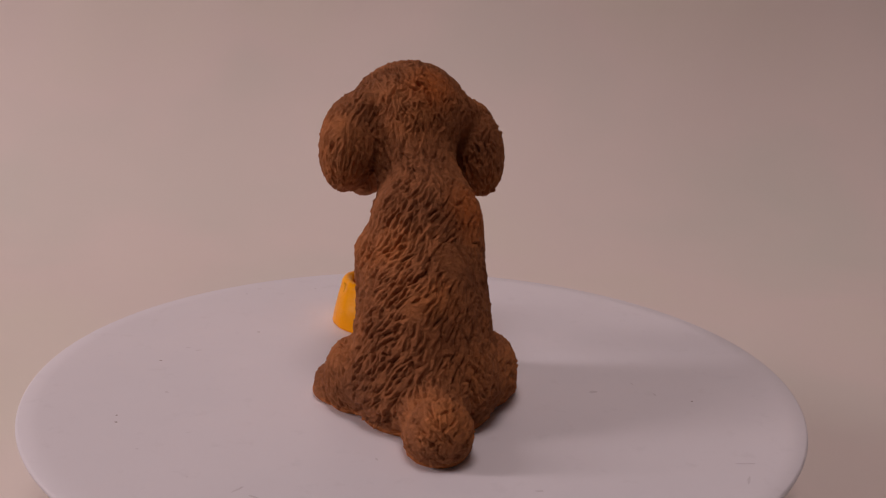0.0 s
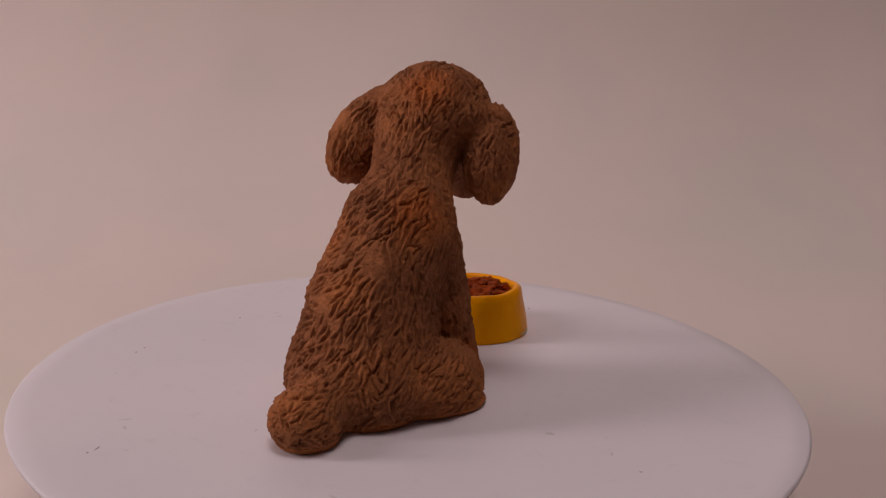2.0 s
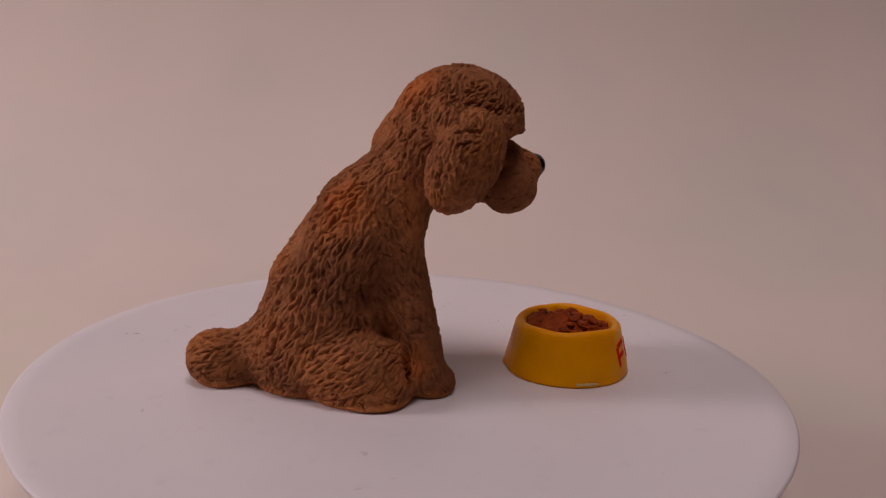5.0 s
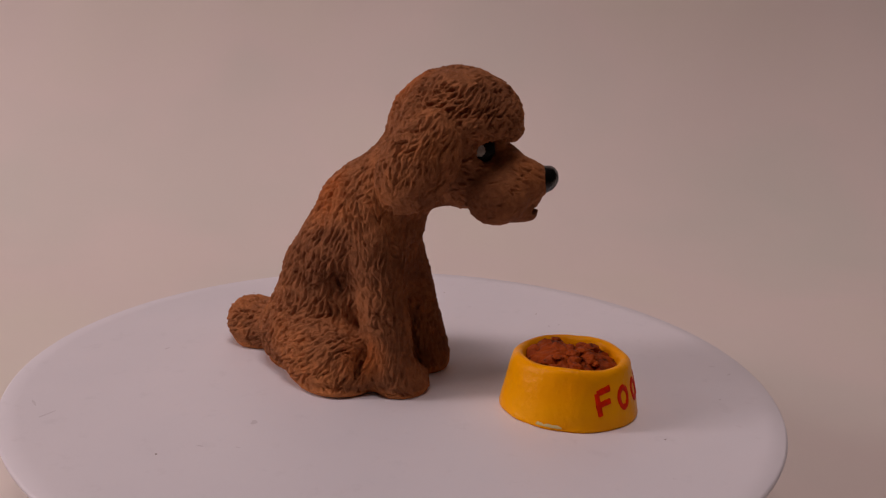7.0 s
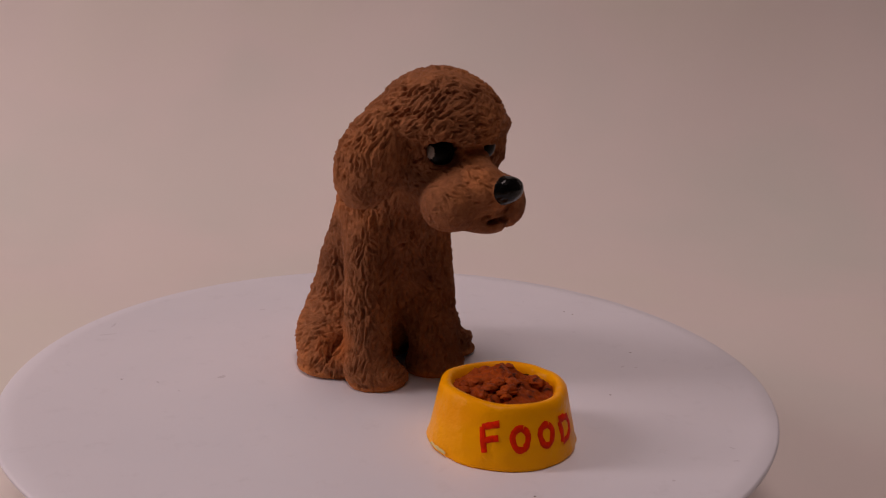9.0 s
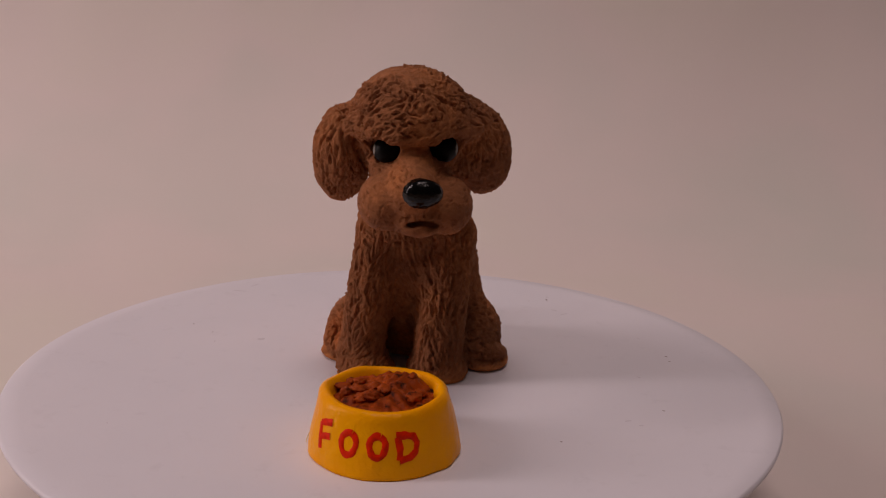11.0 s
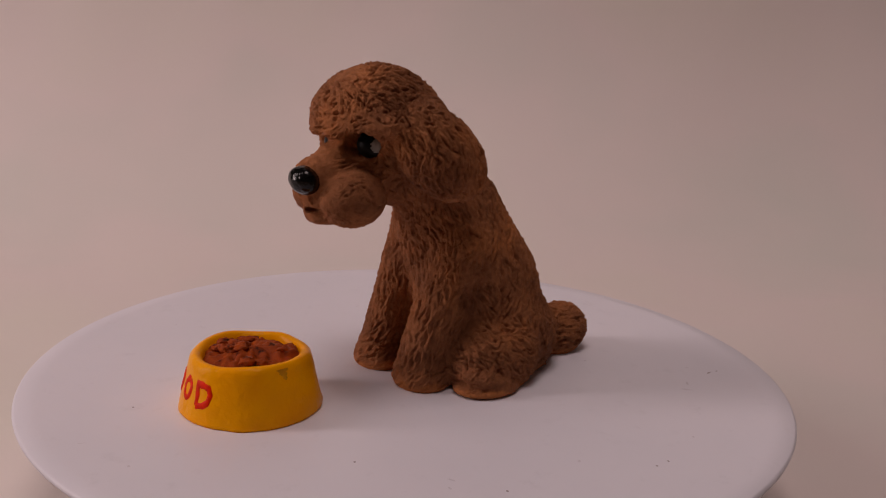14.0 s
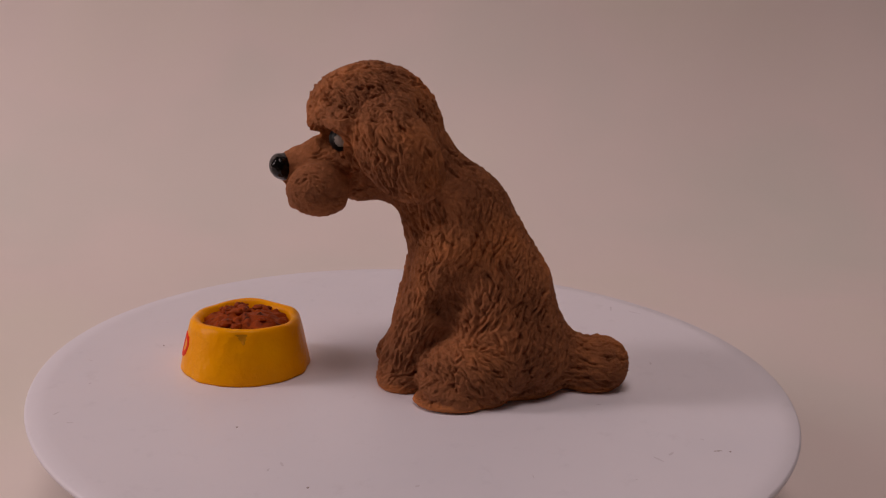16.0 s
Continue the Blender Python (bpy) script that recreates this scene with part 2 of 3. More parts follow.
def build_turntable():
    turntable = tagged(new("turntable"), label="round white plastic turntable with scratches and specks", category="turntable")
    turntable.location = (0, 0, GROUND)

    def rise(r):
        return 0.0009 * max(0.0, (r - 0.055) / (DISC_R - 0.055)) ** 1.5 if r > 0.055 else 0.0

    prof = [(0.0005, 0.0)] + [(DISC_R * i / 20, rise(DISC_R * i / 20)) for i in range(1, 20)]
    top = rise(DISC_R)
    prof += [(DISC_R - 0.0006, top), (DISC_R - 0.0002, top - 0.0002), (DISC_R, top - 0.0006), (DISC_R - 0.0002, top - 0.0013),
             (DISC_R - 0.0012, top - 0.0017), (DISC_R * 0.6, -0.0045), (0.004, -0.0045)]

    def wobble(a, r, z):
        k = (r / DISC_R) ** 4
        return k * (0.0005 * math.sin(a + 0.3) + 0.0008 * math.sin(2 * a) + 0.0002 * math.sin(5 * a)), 0.0

    part("plate", lathe(prof, 160, *DISC_C, wobble), MAT_DISC, turntable, "white plastic plate with faint marks")
    part("spindle", lathe([(0.045, -0.0098), (0.045, -0.0046), (0.003, -0.0046)][::1], 64), MAT_FRAME, turntable, "low plastic hub")
    random.seed(5)

    def fleck(x, y, w, h, turn, mat, name):
        bm = bmesh.new()
        n = 9
        r = math.hypot(x - DISC_C[0], y - DISC_C[1])
        z = rise(r) + 0.00004
        ring = []
        for i in range(n):
            a = 2 * math.pi * i / n
            k = random.uniform(0.7, 1.2)
            px, py = w * k * math.cos(a), h * k * math.sin(a)
            ring.append(bm.verts.new((x + px * math.cos(turn) - py * math.sin(turn), y + px * math.sin(turn) + py * math.cos(turn), z)))
        bm.faces.new(ring)
        return part(name, bm, mat, turntable, smooth=False)

    fleck(-0.0626, 0.0033, 0.00032, 0.00026, 0.3, MAT_SPECK, "speck")
    fleck(-0.0020, 0.0661, 0.00032, 0.00026, 0.3, MAT_SPECK, "speck")
    fleck(0.0676, -0.0144, 0.00032, 0.00026, 0.3, MAT_SPECK, "speck")
    fleck(-0.0622, -0.0336, 0.00032, 0.00026, 0.3, MAT_SPECK, "speck")
    fleck(-0.0419, 0.0271, 0.00032, 0.00026, 0.3, MAT_SPECK, "speck")
    fleck(-0.0238, -0.0760, 0.00032, 0.00026, 0.3, MAT_SPECK, "speck")
    fleck(-0.0632, -0.0301, 0.00032, 0.00026, 0.3, MAT_SPECK, "speck")
    fleck(0.0446, -0.0097, 0.0012, 0.0008, 0.3, MAT_SCRATCH, "scratch")
    fleck(-0.0313, -0.0614, 0.0014, 0.0003, 0.9, MAT_SCRATCH, "scratch")
    fleck(0.0675, -0.0543, 0.002, 0.0003, 1.2, MAT_SCRATCH, "scratch")
    fleck(-0.0279, -0.0638, 0.0014, 0.0003, -0.5, MAT_SCRATCH, "scratch")
    fleck(-0.0550, 0.0116, 0.001, 0.0003, 0.5, MAT_SCRATCH, "scratch")
    fleck(0.0255, -0.0592, 0.001, 0.0003, 0.1, MAT_SCRATCH, "scratch")
    fleck(-0.0240, -0.0736, 0.0011, 0.0002, 2.0, MAT_SPECK, "speck")
    fleck(0.0706, -0.0468, 0.0040, 0.0003, 0.05, MAT_SCRATCH, "scratch")
    fleck(-0.0309, 0.0692, 0.0004, 0.0003, 0.3, MAT_SCRATCH, "scratch")
    for i in range(14):
        a, r = random.uniform(0, 2 * math.pi), 0.088 * math.sqrt(random.uniform(0.15, 1))
        fleck(r * math.cos(a), r * math.sin(a), random.uniform(0.0002, 0.0009), random.uniform(0.00012, 0.0003),
              random.uniform(0, 3), MAT_SCRATCH, "scratch")
    return turntable


def build_turntable_base():
    base = tagged(new("drive_unit"), label="low white motor unit under the turntable", category="motor unit")
    base.location = (0, 0, TABLE)
    part("casing", lathe([(0.052, 0.0006), (0.056, 0.002), (0.056, 0.017), (0.052, 0.0195), (0.004, 0.0195)], 64), MAT_FRAME, base)


# ---------------------------------------------------------------- dog figurine
GRID = 0.00042
FORMS = []


def blob(name, x, y, z, forward, side, up, yaw, tilt, soft, flow):
    """An ellipsoid of clay, in millimetres and radians."""
    FORMS.append((name, "e", np.array((x, y, z, forward, side, up)) * MM, (yaw, tilt), soft * MM, flow))


def cone(name, x0, y0, z0, r0, x1, y1, z1, r1, soft, flow):
    """A rounded cone of clay, in millimetres."""
    FORMS.append((name, "c", np.array((x0, y0, z0, r0, x1, y1, z1, r1)) * MM, None, soft * MM, flow))


def form_distance(form, p):
    _, kind, q, turn, _, _ = form
    if kind == "c":
        d, w = q[4:7] - q[:3], p - q[:3]
        h = np.clip((w @ d) / (d @ d), 0, 1)
        return np.linalg.norm(w - h[..., None] * d, axis=-1) - (q[3] + (q[7] - q[3]) * h)
    w, r = p - q[:3], q[3:6]
    c, s, c2, s2 = math.cos(turn[0]), math.sin(turn[0]), math.cos(turn[1]), math.sin(turn[1])
    axes = np.array(((-s * c2, c * c2, s2), (c, s, 0), (s * s2, -c * s2, c2)))
    local = w @ axes.T
    k = np.linalg.norm(local / r, axis=-1)
    g = np.linalg.norm(local / r ** 2, axis=-1)
    return k * (k - 1) / np.maximum(g, 1e-9)


def form_box(form):
    _, kind, q, _, soft, _ = form
    if kind == "c":
        lo = np.minimum(q[:3] - q[3], q[4:7] - q[7])
        hi = np.maximum(q[:3] + q[3], q[4:7] + q[7])
    else:
        r = q[3:6].max()
        lo, hi = q[:3] - r, q[:3] + r
    return lo - soft - 0.003, hi + soft + 0.003


PITS = []


def pit(x, y, z, forward, side, up, yaw, tilt, soft):
    """An ellipsoid scooped out of the clay, in millimetres and radians."""
    PITS.append(("pit", "e", np.array((x, y, z, forward, side, up)) * MM, (yaw, tilt), soft * MM, None))


cone("neck", -1.49, 2.16, 55.88, 9.67, 3.33, -7.11, 43.21, 8.86, 6.6, (0, -0.3, -1, 0))
cone("torso", 2.99, -11.20, 38.10, 12.30, 2.90, -19.22, 21.49, 14.86, 6.6, (0, -0.2, -1, 0.9))
blob("rump", 3.54, -23.65, 7.59, 16.44, 17.08, 13.47, 0.252, 0.233, 6.6, (0, -0.5, -0.7, 1.2))
cone("chest", 4.05, -9.07, 35.28, 8.03, 1.92, -9.93, 18.82, 8.29, 6.6, (0, 0.1, -1, 0))
cone("leg_r", 9.31, -4.26, 34.02, 6.25, 11.86, 2.72, 4.97, 5.81, 2.4, (0.1, 0.2, -1, 0))
cone("leg_l", -5.65, -10.93, 32.61, 7.76, -6.97, -0.48, 5.14, 6.05, 2.4, (-0.1, 0.2, -1, 0))
blob("paw_r", 9.67, 4.60, 1.40, 6.40, 7.60, 4.80, 0.091, -0.095, 1.8, (0, 0.8, -0.6, 0))
blob("paw_l", -6.98, -0.55, 1.40, 6.80, 7.80, 5.00, 0.212, -0.066, 1.8, (0, 0.8, -0.6, 0))
blob("thigh_r", 17.72, -11.59, 5.29, 13.21, 7.86, 9.49, 0.034, -0.177, 2.6, (0, -0.7, -0.6, 0))
blob("thigh_l", -12.77, -17.16, 5.08, 11.61, 6.72, 9.07, -0.004, -0.132, 2.6, (0, -0.7, -0.6, 0))
blob("foot_r", 20.50, -9.22, 2.45, 6.78, 5.42, 2.90, 0.038, 0.261, 1.3, (0, 0.9, -0.3, 0))
blob("foot_l", -16.74, -14.14, 2.08, 7.60, 5.47, 2.83, 0.102, 0.312, 1.3, (0, 0.9, -0.3, 0))
cone("tail", 6.27, -44.40, 2.60, 6.70, 6.47, -46.90, 5.01, 6.80, 2.2, (0, -1, -0.3, 0))
blob("cranium", -1.56, 9.72, 63.60, 14.56, 13.80, 12.00, 0.373, 0.135, 4.4, (0.2, -0.6, -0.7, 0))
blob("brow", -4.59, 16.50, 63.60, 7.20, 11.19, 6.96, 0.468, 0.043, 4.4, (0.9, 0.35, -0.25, 0))
cone("muzzle", -2.85, 14.42, 51.87, 8.93, -6.82, 25.64, 50.30, 5.50, 3.3, (0.35, -0.9, 0, 0))
blob("cheek_r", 0.19, 22.67, 47.06, 7.07, 5.79, 6.33, 0.407, 0.005, 1.8, (0.4, -0.8, -0.3, 0))
blob("cheek_l", -13.11, 18.98, 46.71, 7.85, 5.28, 6.18, 0.214, -0.077, 1.8, (0.4, -0.8, -0.3, 0))
blob("chin", -6.94, 22.72, 43.83, 6.33, 5.41, 3.54, 0.392, -0.059, 1.8, (0.4, -0.9, 0, 0))
blob("ear_r", 14.32, 10.81, 55.05, 8.43, 6.73, 12.59, 0.482, -0.538, 0.9, (0.1, -0.35, -1, 0))
blob("ear_l", -15.25, 0.36, 56.96, 8.75, 7.10, 13.21, -0.176, -0.786, 0.9, (0, -0.35, -1, 0))
blob("nose", -10.40, 29.75, 50.95, 2.60, 4.15, 3.15, 0.391, -0.32, 1.1, (0, -1, 0, 0))
cone("tail_root", 4.6, -35.0, 6.5, 7.0, 6.3, -45.0, 4.2, 6.4, 2.2, (0, -1, -0.3, 0))
cone("ridge_r", 8.4, 19.6, 62.8, 2.3, -2.6, 24.2, 60.9, 1.8, 1.6, (0.9, 0.2, -0.3, 0))
cone("ridge_l", -16.4, 12.0, 63.0, 2.3, -8.8, 21.7, 61.2, 1.8, 1.6, (0.9, 0.2, -0.3, 0))
cone("throat", -2.5, 11.5, 49.2, 5.0, 0.5, 3.5, 48.6, 6.0, 3.0, (0, -0.3, -1, 0))
blob("ear_root_r", 10.0, 8.6, 63.0, 6.0, 4.6, 5.0, 0.482, -0.5, 2.0, (0.1, -0.35, -1, 0))
blob("ear_root_l", -11.8, 3.0, 64.4, 5.6, 4.0, 4.6, -0.1, -0.7, 2.0, (0, -0.35, -1, 0))
blob("lip", -9.0, 26.1, 42.2, 2.0, 3.4, 1.3, 0.39, 0.0, 0.8, (0.4, -0.9, 0, 0))
blob("sole_r", 19.6, -8.8, 0.4, 8.6, 6.6, 1.7, 0.04, 0.0, 0.8, (0, 0.9, -0.3, 0))
blob("sole_l", -16.2, -13.6, 0.4, 8.4, 6.5, 1.7, 0.10, 0.0, 0.8, (0, 0.9, -0.3, 0))
# eye sockets, the mouth, and the hollows by the legs
pit(1.3, 21.9, 58.0, 4.2, 4.2, 3.1, 0.35, 0.0, 1.3)
pit(-11.9, 17.4, 58.7, 4.2, 4.2, 3.1, 0.35, 0.0, 1.3)
pit(-9.9, 28.0, 44.2, 2.4, 2.2, 0.5, 0.38, 0.0, 0.5)
pit(-7.7, 27.6, 43.7, 2.0, 1.5, 0.5, 0.1, 0.0, 0.5)
pit(-11.8, 26.4, 43.7, 2.0, 1.5, 0.5, 0.7, 0.0, 0.5)
pit(-6.0, 23.8, 58.8, 2.4, 5.5, 0.9, 0.38, 0.0, 1.0)
pit(-11.0, 9.0, 45.5, 4.0, 2.4, 5.0, 0.1, 0.0, 2.0)
pit(9.8, 13.2, 44.5, 3.6, 1.8, 4.0, 0.4, 0.0, 2.0)
pit(16.0, -9.0, 23.5, 4.0, 2.4, 3.6, 0.1, 0.0, 2.0)
pit(-12.8, -11.5, 21.5, 4.0, 2.2, 3.6, 0.1, 0.0, 2.0)
pit(2.0, 3.2, 14.0, 5.5, 2.8, 11.5, 0.2, 0.0, 2.5)
pit(19.0, -1.0, 9.0, 1.0, 2.8, 7.0, 0.1, 0.0, 1.2)
EYES = ((1.1, 18.7, 57.7, 3.05, (0.94, 0.28, 0.02)), (-10.6, 14.6, 58.4, 3.05, (-0.97, -0.17, 0.02)))


def clay_surface():
    """The blended forms, skinned on a fine grid: points and quads."""
    boxes = [form_box(f) for f in FORMS]
    lo = np.min([b[0] for b in boxes], axis=0)
    hi = np.max([b[1] for b in boxes], axis=0)
    lo[2] = GROUND - 0.0012
    n = np.ceil((hi - lo) / GRID).astype(int) + 1
    axes = [lo[i] + GRID * np.arange(n[i]) for i in range(3)]
    field = np.full(n, 0.004, np.float32)
    for f, (a, b) in zip(FORMS, boxes):
        i0 = np.maximum(0, np.floor((a - lo) / GRID).astype(int))
        i1 = np.minimum(n, np.ceil((b - lo) / GRID).astype(int) + 1)
        cut = tuple(slice(i0[i], i1[i]) for i in range(3))
        p = np.stack(np.meshgrid(*[axes[i][cut[i]] for i in range(3)], indexing="ij"), -1)
        d = form_distance(f, p)
        old = field[cut]
        h = np.clip(0.5 + 0.5 * (d - old) / f[4], 0, 1)
        field[cut] = d + (old - d) * h - f[4] * h * (1 - h)
    for f in PITS:
        a, b = form_box(f)
        i0 = np.maximum(0, np.floor((a - lo) / GRID).astype(int))
        i1 = np.minimum(n, np.ceil((b - lo) / GRID).astype(int) + 1)
        cut = tuple(slice(i0[i], i1[i]) for i in range(3))
        p = np.stack(np.meshgrid(*[axes[i][cut[i]] for i in range(3)], indexing="ij"), -1)
        d, old = -form_distance(f, p), field[cut]
        h = np.clip(0.5 - 0.5 * (d - old) / f[4], 0, 1)
        field[cut] = d + (old - d) * h + f[4] * h * (1 - h)
    field = np.maximum(field, GROUND - axes[2][None, None, :].astype(np.float32))
    inside = field < 0
    m = [k - 1 for k in n]
    count = np.zeros(m, np.int8)
    corners = [(i, j, k) for i in (0, 1) for j in (0, 1) for k in (0, 1)]
    for i, j, k in corners:
        count += inside[i:i + m[0], j:j + m[1], k:k + m[2]]
    cells = np.argwhere((count > 0) & (count < 8))
    index = np.full(m, -1, np.int32)
    index[tuple(cells.T)] = np.arange(len(cells))
    total, weight = np.zeros((len(cells), 3)), np.zeros(len(cells))
    for a in corners:
        for axis in range(3):
            if a[axis]:
                continue
            b = list(a)
            b[axis] = 1
            fa, fb = field[tuple((cells + a).T)], field[tuple((cells + b).T)]
            cross = (fa < 0) != (fb < 0)
            t = np.where(cross, fa / np.where(cross, fa - fb, 1), 0)
            point = np.array(a, float) + t[:, None] * (np.array(b) - np.array(a))
            total += point * cross[:, None]
            weight += cross
    points = lo + GRID * (cells + total / weight[:, None])
    quads = []
    for axis in range(3):
        u, w = [i for i in range(3) if i != axis]
        sl0 = [slice(1, m[i]) for i in range(3)]
        sl1 = list(sl0)
        sl0[axis], sl1[axis] = slice(0, m[axis]), slice(1, m[axis] + 1)
        s0, s1 = inside[tuple(sl0)], inside[tuple(sl1)]
        e = np.argwhere(s0 != s1)
        out = s0[tuple(e.T)]
        base = e + np.array([0 if i == axis else 1 for i in range(3)])
        ring = []
        for du, dw in ((1, 1), (0, 1), (0, 0), (1, 0)):
            c = base.copy()
            c[:, u] -= du
            c[:, w] -= dw
            ring.append(index[tuple(c.T)])
        q = np.stack(ring, 1)
        flip = out if axis != 1 else ~out
        q[~flip] = q[~flip][:, ::-1]
        quads.append(q)
    return points, np.concatenate(quads)


def surface_normals(points, quads):
    a, b, c, d = (points[quads[:, i]] for i in range(4))
    face = np.cross(c - a, d - b)
    normals = np.zeros_like(points)
    for i in range(4):
        np.add.at(normals, quads[:, i], face)
    return normals / np.maximum(np.linalg.norm(normals, axis=1), 1e-12)[:, None]


def refine(points, quads):
    """Splits every quad in four and relaxes the result."""
    count = len(points)
    edges = np.stack((quads, np.roll(quads, -1, 1)), -1).reshape(-1, 2)
    key = edges.min(1).astype(np.int64) * count + edges.max(1)
    unique, which = np.unique(key, return_inverse=True)
    which = which.reshape(-1, 4) + count
    ends = np.stack((unique // count, unique % count), 1)
    middles = points[quads].mean(1)
    hub = np.arange(len(quads)) + count + len(unique)
    points = np.concatenate((points, points[ends].mean(1), middles))
    finer = [np.stack((quads[:, i], which[:, i], hub, which[:, i - 1]), 1) for i in range(4)]
    quads = np.concatenate(finer)
    flat = points[:, 2] < GROUND + 0.0001
    for _ in range(3):
        total, seen = np.zeros_like(points), np.zeros(len(points))
        centre = points[quads].mean(1)
        for i in range(4):
            for k in range(3):
                total[:, k] += np.bincount(quads[:, i], centre[:, k], len(points))
            seen += np.bincount(quads[:, i], minlength=len(points))
        soft = total / np.maximum(seen, 1)[:, None]
        soft[flat, 2] = points[flat, 2]
        points = soft
    return points, quads


def comb_fur(points, normals, owner, bold_at, fine_at, length_at):
    """Cuts tool strokes into the clay along each form's lie of the fur: bold gouges, then fine scratches."""
    from mathutils.kdtree import KDTree
    tree = KDTree(len(points))
    for i, p in enumerate(points):
        tree.insert(p, i)
    tree.balance()
    rng = np.random.default_rng(4)
    shift = np.zeros(len(points))
    flows = [np.array(f[5], float) for f in FORMS]
    taken = set()
    for bold, seeds in ((False, rng.choice(len(points), 13000)), (True, rng.choice(len(points), 9000))):
        for s in seeds:
            p, nrm = points[s], normals[s]
            force = (bold_at if bold else fine_at)[s]
            patch = noise.noise(Vector(p * 95))
            if force < rng.random() or patch < -0.34 - 0.2 * rng.random():
                continue
            if bold:
                cell = tuple(np.floor(p / (1.25 * MM * length_at[s])).astype(int))
                if cell in taken:
                    continue
                taken.add(cell)
            flow = flows[owner[s]]
            lie = flow[:3] + flow[3] * np.array((p[0] * 40 - 0.6, 0.0, 0.0))
            lie = lie + 0.62 * np.array(noise.noise_vector(Vector(p * 110))) + rng.normal(0, 0.34 if bold else 0.20, 3)
            lie = lie - nrm * (lie @ nrm)
            size = np.linalg.norm(lie)
            if size < 1e-3:
                continue
            lie /= size
            across = np.cross(nrm, lie) * rng.choice((-1, 1))
            if bold:
                long, wide, deep = rng.uniform(1.0, 2.5), rng.uniform(0.32, 0.60), rng.uniform(0.5, 1.15)
            else:
                long, wide, deep = rng.uniform(0.7, 1.7), rng.uniform(0.19, 0.32), rng.uniform(0.16, 0.40)
            long, wide, deep = long * MM * length_at[s], wide * MM * (0.6 + 0.4 * length_at[s]), deep * MM * (0.5 + 0.5 * force)
            bend = rng.normal(0, 0.05) / MM
            near = tree.find_range(p, long * 1.05)
            ids = np.fromiter((q[1] for q in near), int, len(near))
            w = points[ids] - p
            u, v = (w @ lie) / long, w @ across
            v = (v - bend * (u * long) ** 2) / wide
            # a wedge: one steep flank, one shallow, deepest towards the lower end
            taper = np.clip(1 - u * u, 0, 1) ** 0.6 * (0.65 + 0.35 * u)
            cut = np.where(v < 0, np.clip(1 + v / 0.55, 0, 1), np.clip(1 - v / 1.5, 0, 1))
            lip = np.exp(-((v + 1.15) / 0.5) ** 2)
            facing = np.clip(normals[ids] @ nrm, 0, 1)
            shift[ids] += deep * (0.32 * lip - cut) * taper * facing
    low = 1.35 * MM
    return np.where(shift < -low, -low + 0.3 * (shift + low), np.minimum(shift, 0.6 * MM))


# how strongly bold gouges and fine scratches are cut, and how long they are, by form
COMBED = (("", 0.85, 0.75, 1.0), ("neck", 0.5, 0.9, 1.0), ("chest", 0.3, 0.8, 1.1), ("leg", 0.5, 0.95, 1.0), ("paw", 0.5, 0.9, 0.75),
          ("thigh", 0.75, 0.8, 0.8), ("foot", 0.4, 0.8, 0.7), ("sole", 0.2, 0.5, 0.6), ("tail", 0.75, 0.8, 0.7), ("cranium", 0.95, 0.8, 0.7),
          ("brow", 0.9, 0.6, 0.55), ("ridge", 0.8, 0.7, 0.5), ("ear", 0.7, 1.0, 0.9), ("muzzle", 0.5, 0.5, 0.5), ("cheek", 0.22, 0.4, 0.5),
          ("chin", 0.1, 0.3, 0.5), ("lip", 0.0, 0.2, 0.5), ("throat", 0.3, 0.7, 0.8), ("nose", 0.0, 0.0, 0.5))


